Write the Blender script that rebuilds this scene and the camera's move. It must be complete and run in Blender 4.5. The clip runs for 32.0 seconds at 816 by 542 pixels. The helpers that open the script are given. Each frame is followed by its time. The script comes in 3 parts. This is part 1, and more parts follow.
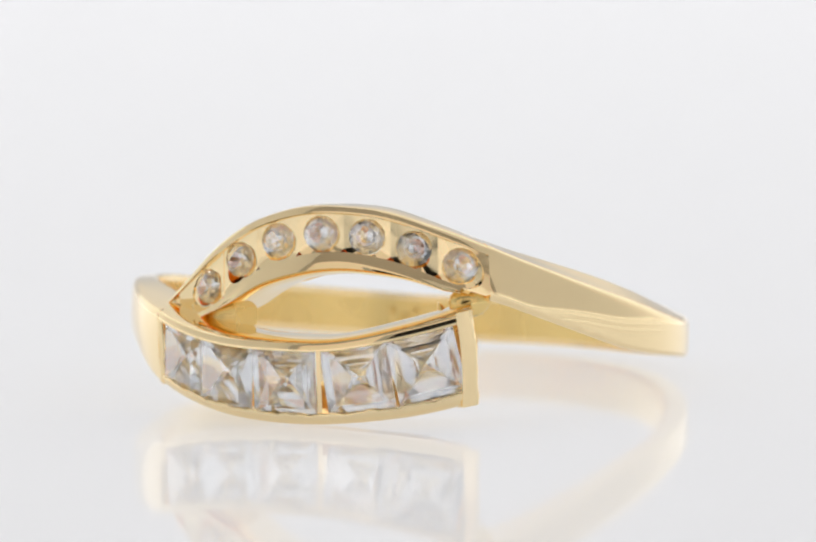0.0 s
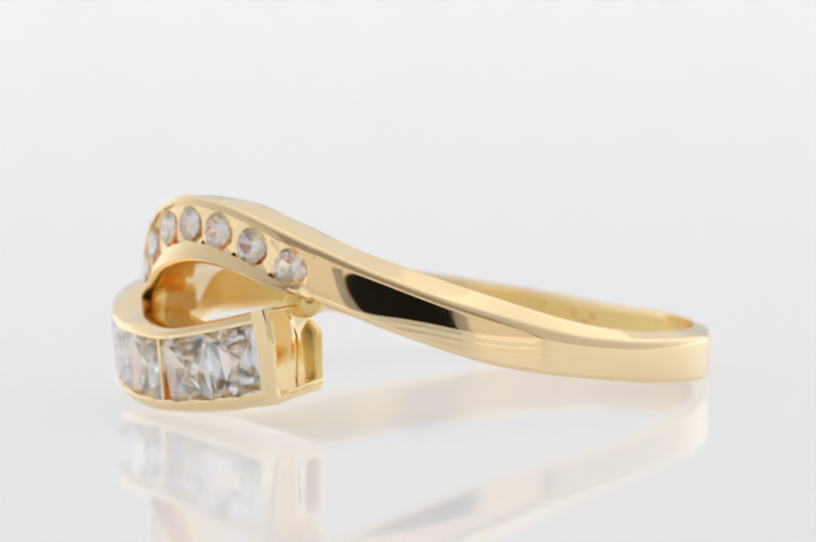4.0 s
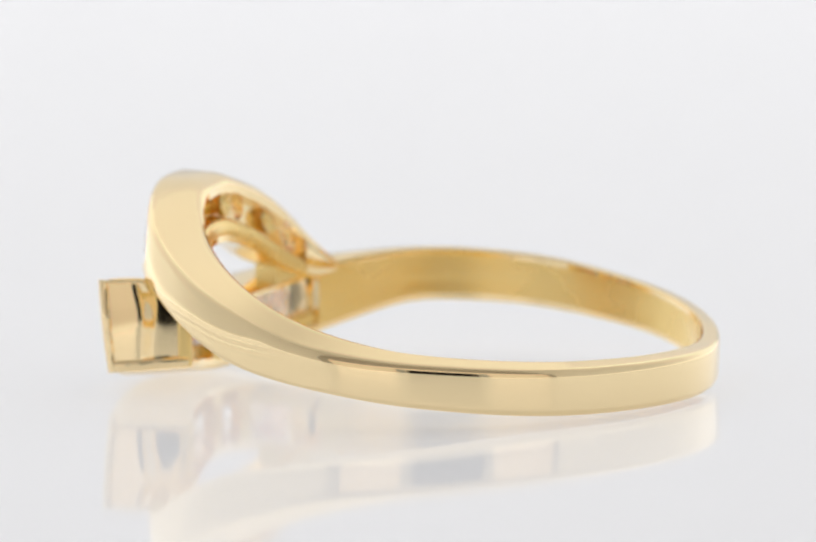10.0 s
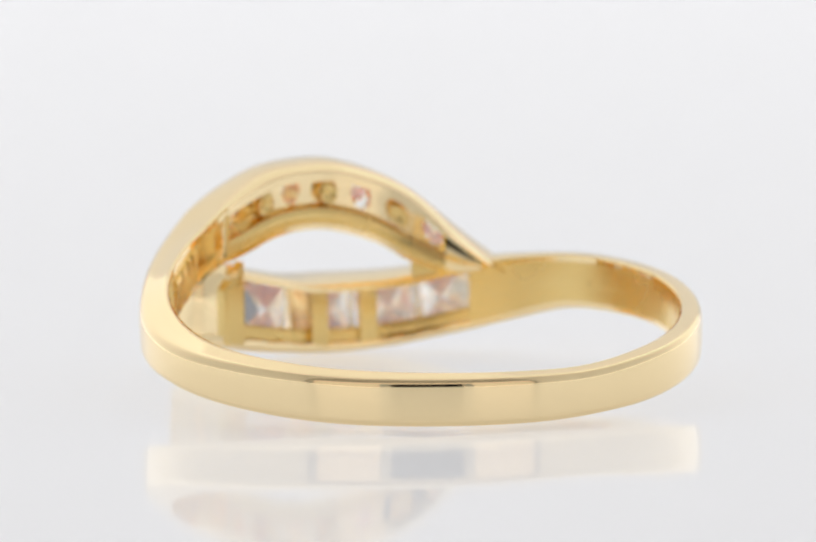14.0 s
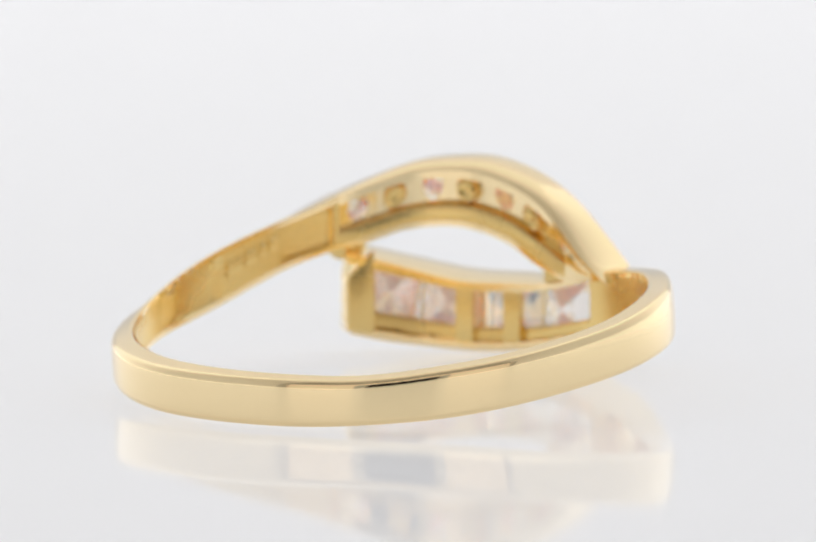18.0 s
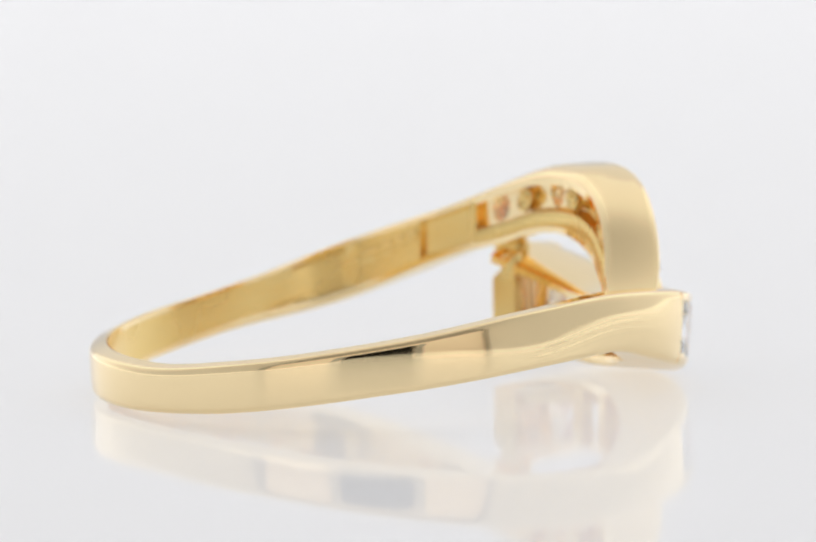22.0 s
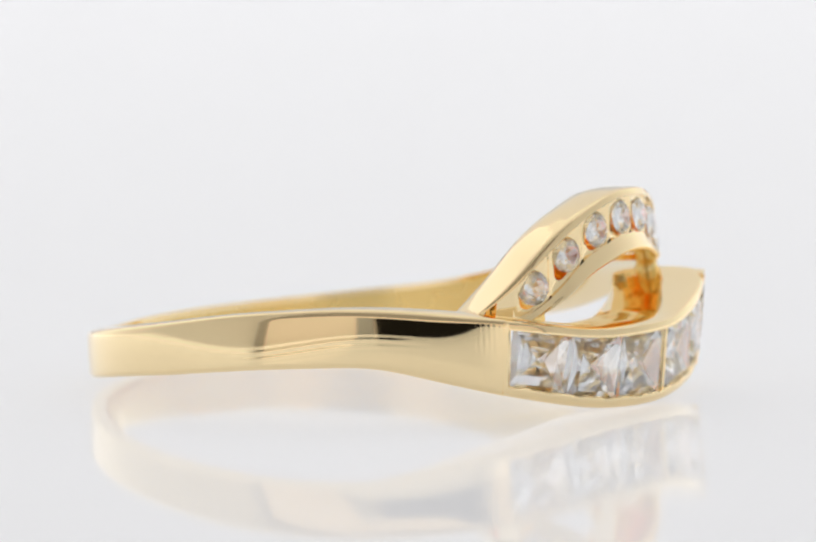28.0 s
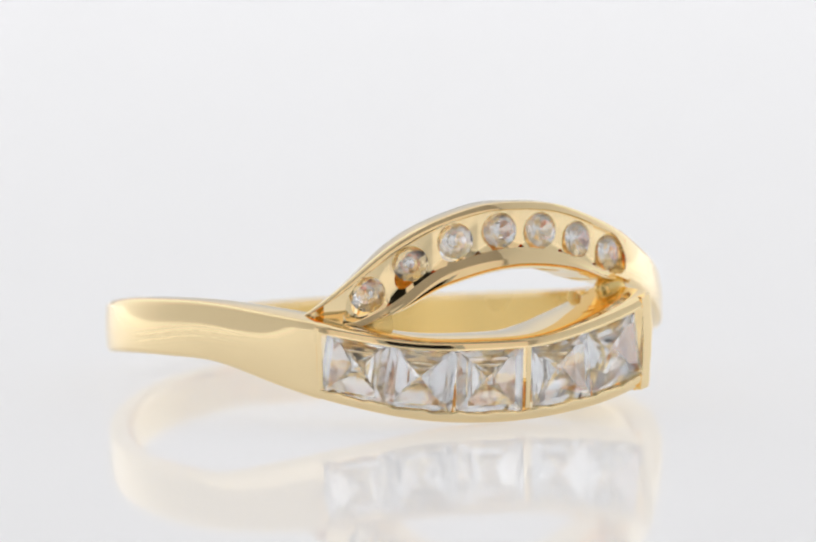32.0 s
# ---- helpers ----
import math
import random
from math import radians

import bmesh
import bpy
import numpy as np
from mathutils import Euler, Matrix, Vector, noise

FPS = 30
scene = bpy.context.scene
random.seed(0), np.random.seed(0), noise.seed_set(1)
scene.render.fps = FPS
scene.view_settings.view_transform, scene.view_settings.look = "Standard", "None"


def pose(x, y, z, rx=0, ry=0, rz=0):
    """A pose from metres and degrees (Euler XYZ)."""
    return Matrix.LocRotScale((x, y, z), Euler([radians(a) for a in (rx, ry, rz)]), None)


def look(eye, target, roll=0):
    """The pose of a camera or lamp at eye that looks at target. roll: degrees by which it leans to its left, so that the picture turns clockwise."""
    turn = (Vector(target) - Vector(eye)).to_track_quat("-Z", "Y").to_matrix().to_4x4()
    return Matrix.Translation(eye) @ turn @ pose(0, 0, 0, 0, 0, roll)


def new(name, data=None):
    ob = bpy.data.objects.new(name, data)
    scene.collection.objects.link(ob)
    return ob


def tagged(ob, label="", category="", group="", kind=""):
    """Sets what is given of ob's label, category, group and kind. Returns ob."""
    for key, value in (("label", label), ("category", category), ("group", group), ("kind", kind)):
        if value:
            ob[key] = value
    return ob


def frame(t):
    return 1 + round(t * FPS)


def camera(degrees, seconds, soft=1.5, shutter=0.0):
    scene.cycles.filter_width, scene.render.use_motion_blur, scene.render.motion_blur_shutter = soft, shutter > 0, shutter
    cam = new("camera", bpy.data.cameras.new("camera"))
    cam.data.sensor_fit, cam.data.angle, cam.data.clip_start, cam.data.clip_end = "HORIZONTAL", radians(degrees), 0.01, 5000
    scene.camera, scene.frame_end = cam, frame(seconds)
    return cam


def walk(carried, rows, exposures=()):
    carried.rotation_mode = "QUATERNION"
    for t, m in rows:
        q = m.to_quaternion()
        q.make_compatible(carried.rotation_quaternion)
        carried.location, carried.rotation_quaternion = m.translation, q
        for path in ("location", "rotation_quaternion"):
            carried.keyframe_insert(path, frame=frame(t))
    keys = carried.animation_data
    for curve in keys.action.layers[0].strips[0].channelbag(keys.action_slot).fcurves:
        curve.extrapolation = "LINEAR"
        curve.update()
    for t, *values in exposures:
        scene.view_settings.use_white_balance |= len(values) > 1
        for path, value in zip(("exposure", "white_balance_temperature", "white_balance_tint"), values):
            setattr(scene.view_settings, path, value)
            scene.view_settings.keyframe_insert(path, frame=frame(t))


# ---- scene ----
# One millimetre of the ring is MM; the turntable's axis is the world's z axis, the table top is z = 0.
MM = 0.001
DROP = 3.88
TURN = ((0.0, 0.0), (2.0, 19.09), (4.0, 38.33), (6.0, 57.86), (8.0, 77.77), (10.0, 98.07), (12.0, 118.73), (14.0, 139.67),
        (16.0, 160.72), (18.0, 181.74), (20.0, 202.56), (22.0, 223.04), (24.0, 243.10), (26.0, 262.70), (28.0, 281.88),
        (30.0, 300.76), (32.0, 319.46))

# ---- camera ----
cam = camera(7.726, 32.0, soft=2.15)
EYE = (0.0, -198.53 * MM, (24.16 + DROP) * MM)
stand = look(EYE, (0.2129 * MM, 0.0, DROP * MM), -0.733)
walk(cam, [(0.0, stand), (32.0, stand)])
cam.data.dof.use_dof = True
cam.data.dof.focus_distance = 0.1915
cam.data.dof.aperture_fstop = 92.0

# ---- world and light ----
world = bpy.data.worlds.new("studio_dark")
world.use_nodes = True
scene.world = world
world.node_tree.nodes["Background"].inputs[0].default_value = (0.012, 0.011, 0.010, 1)
world.node_tree.nodes["Background"].inputs[1].default_value = 1.0
scene.view_settings.exposure = -0.31
scene.cycles.max_bounces, scene.cycles.glossy_bounces, scene.cycles.transmission_bounces = 24, 16, 24


# ---- materials ----
def material(name, color, rough, metal=0.0, ior=1.5):
    m = bpy.data.materials.new(name)
    m.use_nodes = True
    b = m.node_tree.nodes["Principled BSDF"]
    b.inputs["Base Color"].default_value = (*color, 1)
    b.inputs["Roughness"].default_value = rough
    b.inputs["Metallic"].default_value = metal
    b.inputs["IOR"].default_value = ior
    return m, m.node_tree.nodes, m.node_tree.links, b


def relief(nodes, links, b, scale, strength, distance, detail=3.0, stretch=None):
    co = nodes.new("ShaderNodeTexCoord")
    n = nodes.new("ShaderNodeTexNoise")
    n.inputs["Scale"].default_value = scale
    n.inputs["Detail"].default_value = detail
    if stretch:
        mapping = nodes.new("ShaderNodeMapping")
        mapping.inputs["Scale"].default_value = stretch
        links.new(co.outputs["Object"], mapping.inputs["Vector"])
        links.new(mapping.outputs["Vector"], n.inputs["Vector"])
    else:
        links.new(co.outputs["Object"], n.inputs["Vector"])
    bump = nodes.new("ShaderNodeBump")
    bump.inputs["Strength"].default_value = strength
    bump.inputs["Distance"].default_value = distance
    links.new(n.outputs["Fac"], bump.inputs["Height"])
    links.new(bump.outputs["Normal"], b.inputs["Normal"])
    return co, n


def spread(nodes, links, source, low, high, target):
    r = nodes.new("ShaderNodeMapRange")
    r.inputs["From Min"].default_value = 0.3
    r.inputs["From Max"].default_value = 0.7
    r.inputs["To Min"].default_value = low
    r.inputs["To Max"].default_value = high
    links.new(source, r.inputs["Value"])
    links.new(r.outputs["Result"], target)


def gold(name, color, rough_low, rough_high, scale, strength, distance, stretch=None):
    m, nodes, links, b = material(name, color, rough_low, 1.0)
    co, n = relief(nodes, links, b, scale, strength, distance, 3.0, stretch)
    fine = nodes.new("ShaderNodeTexNoise")
    fine.inputs["Scale"].default_value = 420
    links.new(co.outputs["Object"], fine.inputs["Vector"])
    spread(nodes, links, fine.outputs["Fac"], rough_low, rough_high, b.inputs["Roughness"])
    return m


GOLD = gold("polished_gold", (1.0, 0.808, 0.48), 0.04, 0.10, 220, 0.30, 0.00006)
# Rougher cast gold; its deeper tint paints in shade where gold faces gold.
GOLD_CAST_SHADED = gold("cast_gold_shaded", (0.89, 0.665, 0.275), 0.19, 0.32, 1500, 0.22, 0.00004, (0.10, 0.10, 1.0))


def stone_material(name, ior, mirror):
    """Clear stone; mirror: the share of light that a facet throws back whatever its angle."""
    m = bpy.data.materials.new(name)
    m.use_nodes = True
    nodes, links = m.node_tree.nodes, m.node_tree.links
    nodes.remove(nodes["Principled BSDF"])
    g = nodes.new("ShaderNodeBsdfGlass")
    g.inputs["IOR"].default_value = ior
    g.inputs["Roughness"].default_value = 0.0
    g.inputs["Color"].default_value = (1.0, 1.0, 1.0, 1)
    shine = nodes.new("ShaderNodeBsdfGlossy")
    shine.inputs["Color"].default_value = (0.96, 0.98, 1.0, 1)
    shine.inputs["Roughness"].default_value = 0.05
    mix = nodes.new("ShaderNodeMixShader")
    mix.inputs[0].default_value = mirror
    links.new(g.outputs[0], mix.inputs[1])
    links.new(shine.outputs[0], mix.inputs[2])
    links.new(mix.outputs[0], nodes["Material Output"].inputs["Surface"])
    return m


STONE = stone_material("clear_stone", 1.6, 0.0)
# the lower facets throw back much of the light that falls on them
FACET = stone_material("stone_back", 2.4, 0.58)


def acrylic():
    m, nodes, links, b = material("white_acrylic_glow", (0.54, 0.54, 0.55), 0.04, 0.0, 1.19)
    # Emission added to lift the table top to an even white.
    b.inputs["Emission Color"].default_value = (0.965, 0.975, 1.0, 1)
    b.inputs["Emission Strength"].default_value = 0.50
    co, n = relief(nodes, links, b, 40, 0.02, 0.0002)
    dust = nodes.new("ShaderNodeTexNoise")
    dust.inputs["Scale"].default_value = 90
    links.new(co.outputs["Object"], dust.inputs["Vector"])
    spread(nodes, links, dust.outputs["Fac"], 0.04, 0.075, b.inputs["Roughness"])
    return m


def cloth(name, color, glow, tint=(1.0, 1.0, 1.0)):
    m, nodes, links, b = material(name, color, 0.9)
    relief(nodes, links, b, 1800, 0.15, 0.0002)
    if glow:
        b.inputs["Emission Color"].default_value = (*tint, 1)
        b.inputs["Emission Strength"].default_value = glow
    return m


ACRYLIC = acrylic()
PAPER = cloth("white_paper", (0.67, 0.67, 0.68), 0)
# Front card with a warm glow added, to lighten what the gold mirrors.
CARD = cloth("beige_card_glow", (0.93, 0.85, 0.78), 0.18, (1.0, 0.87, 0.75))
SEAM = cloth("dark_binding", (0.52, 0.49, 0.46), 0)
# Unseen panel added to darken upper reflections; its slight glow spares the stones.
DIM = cloth("dimming_cloth", (0.42, 0.385, 0.36), 0.04, (1.0, 0.9, 0.8))
# Backdrop given its own glow, to whiten the ring's top faces.
BACKDROP = cloth("backdrop_glow", (0.72, 0.72, 0.73), 0.12, (0.98, 0.985, 1.0))
COLLAR = cloth("grey_collar", (0.50, 0.50, 0.50), 0)
# Emission put on the unseen tent top in place of overhead lamps.
TOP_GLOW = cloth("top_glow", (0.76, 0.74, 0.71), 0.38)
# Tent sides shine by added emission, with no lamp behind them.
SIDE_GLOW = cloth("side_glow", (0.8, 0.8, 0.8), 0.3)


def glow_ramp(m, axis, y0, y1, low, high):
    """Ramp the added glow of an unseen panel along one axis."""
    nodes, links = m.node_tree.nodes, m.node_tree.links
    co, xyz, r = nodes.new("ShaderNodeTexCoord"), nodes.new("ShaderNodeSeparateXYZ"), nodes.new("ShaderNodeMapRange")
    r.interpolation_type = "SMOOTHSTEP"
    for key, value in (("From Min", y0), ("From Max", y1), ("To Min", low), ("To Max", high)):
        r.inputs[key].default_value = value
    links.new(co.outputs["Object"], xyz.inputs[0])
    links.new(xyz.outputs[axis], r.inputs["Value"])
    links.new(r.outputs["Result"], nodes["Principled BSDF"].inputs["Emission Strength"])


glow_ramp(SIDE_GLOW, "Y", 0.0, 0.24, 0.11, 0.56)
glow_ramp(BACKDROP, "Z", 0.045, 0.15, 0.07, 0.25)
glow_ramp(TOP_GLOW, "Y", -0.06, 0.16, 0.10, 0.36)


# ---- building helpers ----
def part(name, bm, mat, parent, label="", smooth=True):
    me = bpy.data.meshes.new(name)
    bm.to_mesh(me)
    bm.free()
    me.materials.append(mat)
    for f in me.polygons:
        f.use_smooth = smooth
    ob = new(name, me)
    if parent:
        ob.parent = parent
    if label:
        ob["label"] = label
    return ob


def slab(bm, x0, x1, y0, y1, z0, z1):
    v = [bm.verts.new((x, y, z)) for z in (z0, z1) for y in (y0, y1) for x in (x0, x1)]
    for q in ((0, 2, 3, 1), (4, 5, 7, 6), (0, 1, 5, 4), (2, 6, 7, 3), (0, 4, 6, 2), (1, 3, 7, 5)):
        bm.faces.new([v[i] for i in q])


def structure(name, boxes, mat, label):
    bm = bmesh.new()
    for b in boxes:
        slab(bm, *b)
    ob = part(name, bm, mat, None, label, False)
    return tagged(ob, label, name.split("_")[0], kind="structure")


# ---- the white tent, lit by glow added to its panels ----
HALF, BACK, FRONT, TOP = 0.19, 0.42, -0.186, 0.42
structure("floor", [(-HALF, HALF, -0.17, BACK, -0.006, 0)], ACRYLIC, "glossy white acrylic table top, clean, mirroring the ring, glow added")
structure("wall_back", [(-HALF, HALF, BACK, BACK + 0.004, -0.006, TOP)], BACKDROP, "plain white paper backdrop out of view, glow added, stronger higher up")
structure("wall_side", [(-HALF - 0.004, -HALF, FRONT - 0.004, BACK + 0.004, -0.006, TOP)], SIDE_GLOW, "white cloth tent side out of view, glow added, stronger at rear")
structure("wall_side", [(HALF, HALF + 0.004, FRONT - 0.004, BACK + 0.004, -0.006, TOP)], SIDE_GLOW, "white cloth tent side out of view, glow added, stronger at rear")
structure("ceiling", [(-HALF, HALF, FRONT, BACK, TOP, TOP + 0.004)], TOP_GLOW, "white cloth tent top out of view, glow added, stronger at rear")


def front_wall(y0, y1, hole, box):
    """An upright plate with a rounded rectangular opening (x0, x1, z0, z1), between y0 and y1."""
    bm = bmesh.new()
    n = 96
    x0, x1, z0, z1 = box
    cx, cz = 0.5 * (hole[0] + hole[1]), 0.5 * (hole[2] + hole[3])
    hx, hz = 0.5 * (hole[1] - hole[0]), 0.5 * (hole[3] - hole[2])
    loops = []
    for y in (y0, y1):
        a, b = [], []
        for i in range(n):
            c, d = math.cos(math.tau * i / n), math.sin(math.tau * i / n)
            e = (abs(c / hx) ** 9 + abs(d / hz) ** 9) ** (-1 / 9)
            a.append(bm.verts.new((cx + e * c, y, cz + e * d)))
            k = min((x1 - cx) / c if c > 1e-6 else (x0 - cx) / c if c < -1e-6 else 9, (z1 - cz) / d if d > 1e-6 else (z0 - cz) / d if d < -1e-6 else 9)
            b.append(bm.verts.new((cx + k * c, y, cz + k * d)))
        loops.append((a, b))
    (a0, b0), (a1, b1) = loops
    for i in range(n):
        j = (i + 1) % n
        for p, q in ((a0, b0), (b0, b1), (b1, a1), (a1, a0)):
            bm.faces.new((p[i], p[j], q[j], q[i]))
    bmesh.ops.recalc_face_normals(bm, faces=bm.faces)
    return bm


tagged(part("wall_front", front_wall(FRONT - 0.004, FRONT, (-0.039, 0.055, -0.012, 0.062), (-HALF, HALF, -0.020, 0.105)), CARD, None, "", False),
       "pale beige card front with a lens opening and added warm glow", "wall", kind="structure")
structure("wall_front_upper", [(-HALF, HALF, FRONT - 0.004, FRONT, 0.105, TOP)], DIM, "grey cloth out of view, added to darken the ring's upper reflections")
structure("trim_opening", [(-0.052, -0.0395, FRONT + 0.0005, FRONT + 0.004, -0.0004, 0.066)], COLLAR, "grey binding beside the lens opening")
structure("trim_opening", [(0.0555, 0.067, FRONT + 0.0005, FRONT + 0.004, -0.0004, 0.066)], COLLAR, "grey binding beside the lens opening")
structure("trim_seam", [(-HALF + 0.0005, -HALF + 0.022, FRONT + 0.0005, FRONT + 0.004, 0.0005, 0.105)], SEAM, "dark binding down the front corner of the tent")
structure("trim_seam", [(HALF - 0.004, HALF - 0.0005, FRONT + 0.0005, FRONT + 0.012, 0.0005, 0.105)], SEAM, "dark binding down the front corner of the tent")
structure("floor_front", [(-HALF, HALF, FRONT, -0.17, -0.006, -0.0005)], PAPER, "white paper strip before the table top")

# ---- the ring's form: one ribbon from the tip of the upper arm round the shank to the end of the lower arm ----
# Degrees along the ribbon (360 more after one turn) and millimetres.
TOP_OUT = ((206, -1.15), (213, -0.5), (221, 0.5), (231, 1.9), (241, 2.75), (252, 3.17), (262, 3.08), (276, 2.37), (296, 0.97), (319, -0.45),
           (342, -1.5), (363, -1.86), (400, -2.2), (440, -2.25), (465, -1.88), (498, -1.1), (530, -0.35), (550, -0.17), (575, -0.5),
           (600, -1.07), (613, -1.08), (630, -0.52), (641, 0.02))
LOW_OUT = ((213, -1.0), (222, -0.9), (231, -0.25), (241, 1.03), (256, 1.55), (268, 1.15), (278, 0.4), (284, 0.08), (302, -1.1),
           (323, -2.25), (342, -2.8), (363, -3.27), (400, -3.7), (430, -3.75), (455, -3.58), (502, -2.68), (535, -2.13), (550, -2.06),
           (570, -2.7), (582, -3.2), (600, -3.78), (610, -3.86), (628, -3.6), (641, -3.1))
TOP_LEAN = ((213, 0), (228, -0.15), (245, -0.42), (262, -0.32), (275, -0.05), (290, 0.2), (303, 0.5), (318, 0.70), (332, 0.70), (346, 0.55), (360, 0.36),
            (391, 0.28), (428, 0.2), (470, 0.15), (500, 0.09), (530, 0.02), (570, 0.0), (590, -0.12), (620, -0.14), (641, -0.10))
LOW_LEAN = ((213, 0), (228, -0.1), (240, -0.8), (256, -0.78), (268, -0.5), (278, -0.2), (288, 0.05), (300, 0.35), (340, 0.3), (380, 0.03),
            (500, 0.1), (570, 0.1), (600, 0.3), (641, 0.2))
OUTER = ((213, 9.5), (222, 9.65), (270, 9.7), (285, 9.65), (300, 9.4), (320, 9.27), (543, 9.27), (556, 9.48), (566, 9.82), (577, 10.27),
         (592, 10.75), (614, 11.0), (641, 11.1))
TILT = ((213, 0.1), (280, 0.15), (300, 0.16), (314, 0.10), (328, 0.046), (338, -0.02), (350, -0.03), (370, -0.05), (440, -0.05), (470, -0.05), (498, -0.014),
        (512, 0.03), (526, 0.09), (540, 0.06), (560, -0.014), (574, -0.05), (584, -0.07), (642, -0.09))
ROUND = ((213, 0.08), (286, 0.14), (294, 0.30), (328, 0.26), (350, 0.13), (390, 0.06), (460, 0.06), (498, 0.13), (540, 0.14), (562, 0.30), (578, 0.06), (642, 0.05))
CREASE = ((280, 0.0), (288, 0.05), (298, 0.27), (306, 0.45), (315, 0.56), (324, 0.68), (334, 0.92), (345, 1.02), (360, 1.05))
CX, CY = 0.27, 1.25


def curve_of(table, soften=2.5):
    """A smooth function through the knots of a table (monotone cubic)."""
    x = np.array([k[0] for k in table], float)
    y = np.array([k[1] for k in table], float)
    h = np.diff(x)
    d = np.diff(y) / h
    m = np.zeros(len(x))
    m[0], m[-1] = d[0], d[-1]
    for i in range(1, len(x) - 1):
        if d[i - 1] * d[i] > 0:
            m[i] = 3 * (h[i - 1] + h[i]) / ((2 * h[i] + h[i - 1]) / d[i - 1] + (h[i] + 2 * h[i - 1]) / d[i])

    def f(s):
        i = int(min(max(np.searchsorted(x, s) - 1, 0), len(h) - 1))
        u = (min(max(s, x[0]), x[-1]) - x[i]) / h[i]
        a, b = 2 * u ** 3 - 3 * u ** 2 + 1, u ** 3 - 2 * u ** 2 + u
        c, e = -2 * u ** 3 + 3 * u ** 2, u ** 3 - u ** 2
        return float(a * y[i] + b * h[i] * m[i] + c * y[i + 1] + e * h[i] * m[i + 1])
    grid = np.arange(x[0] - 12, x[-1] + 12.01, 0.5)
    raw = np.array([f(g) for g in grid])
    bell = np.exp(-0.5 * (np.arange(-20, 21) * 0.5 / soften) ** 2)
    eased = np.convolve(np.pad(raw, 20, "edge"), bell / bell.sum(), "valid")

    def smooth(s):
        return float(np.interp(s, grid, eased))
    return smooth


top_out, low_out = curve_of(TOP_OUT), curve_of(LOW_OUT)
top_lean, low_lean, outer, tilt_of, round_of, crease = [curve_of(k, 4.5) for k in (TOP_LEAN, LOW_LEAN, OUTER, TILT, ROUND, CREASE)]


def step_up(s, a, b):
    u = min(max((s - a) / (b - a), 0.0), 1.0)
    return u * u * (3 - 2 * u)


def inner(s):
    return 8.42 + 0.28 * math.cos(radians(s - 75)) - 0.45 * step_up(s, 204, 220) * (1 - step_up(s, 292, 335))


def place(s, r, z):
    """Ring coordinates (degrees, millimetres) to metres in the ring's space."""
    a = radians(s)
    return Vector(((CX + r * math.cos(a)) * MM, (CY + r * math.sin(a)) * MM, (z + DROP) * MM))


def two_facets(x):
    """Fall of the shank's first shoulder: a steep upper facet and a lower one that looks down, meeting in a soft crease at x = 0."""
    up = 0.5 * (x + math.hypot(x, 0.14))
    return 0.145 * up - 0.035 * (x - up)


def flow_lines(s, v, h):
    """Faint polishing ridges that run along the shoulders, just below the crease."""
    at = crease(s) if s < 400 else 0.5 + (0.06 - tilt_of(s)) / (2 * round_of(s))
    x = h * (v - at)
    reach = step_up(s, 296, 304) * (1 - step_up(s, 326, 336)) if s < 400 else step_up(s, 524, 532) * (1 - step_up(s, 556, 566))
    return 0.0042 * math.sin(math.tau * x / 0.21) * math.exp(-((x + 0.26) / 0.20) ** 2) * reach


def wall(s, k, v):
    """A point of the ribbon: k 0 (inner face) to 1 (outer face), v 0 (lower edge) to 1 (upper edge)."""
    ri, ro = inner(s), outer(s)
    lo, hi = low_out(s), top_out(s)
    lo_in, hi_in = lo + low_lean(s), hi + top_lean(s)
    h = hi - lo
    face = ro - h * (tilt_of(s) * (v - 0.5) + round_of(s) * (v - 0.5) ** 2)
    flat = step_up(s, 282, 300) * (1 - step_up(s, 338, 356))
    if flat > 0:
        face += (ro - two_facets(h * (v - crease(s))) - face) * flat
    z0, z1 = lo_in + (hi_in - lo_in) * v, lo + h * v
    return ri + (face - ri) * k, z0 + (z1 - z0) * k


def corner_cut(points, cut, steps=3, most=0.45):
    """Round the corners of a closed outline; cut is the length taken off at each side, most the share of a side that it may take."""
    out = []
    n = len(points)
    for i in range(n):
        p, a, b = Vector(points[i]), Vector(points[i - 1]), Vector(points[(i + 1) % n])
        ca = min(cut, (a - p).length * most)
        cb = min(cut, (b - p).length * most)
        q0, q1 = p + (a - p).normalized() * ca, p + (b - p).normalized() * cb
        turn = (p - a).normalized().dot((b - p).normalized())
        if turn > 0.97:
            out.append(tuple(p))
            continue
        for j in range(steps + 1):
            u = j / steps
            out.append(tuple((1 - u) ** 2 * q0 + 2 * u * (1 - u) * p + u * u * q1))
    return out


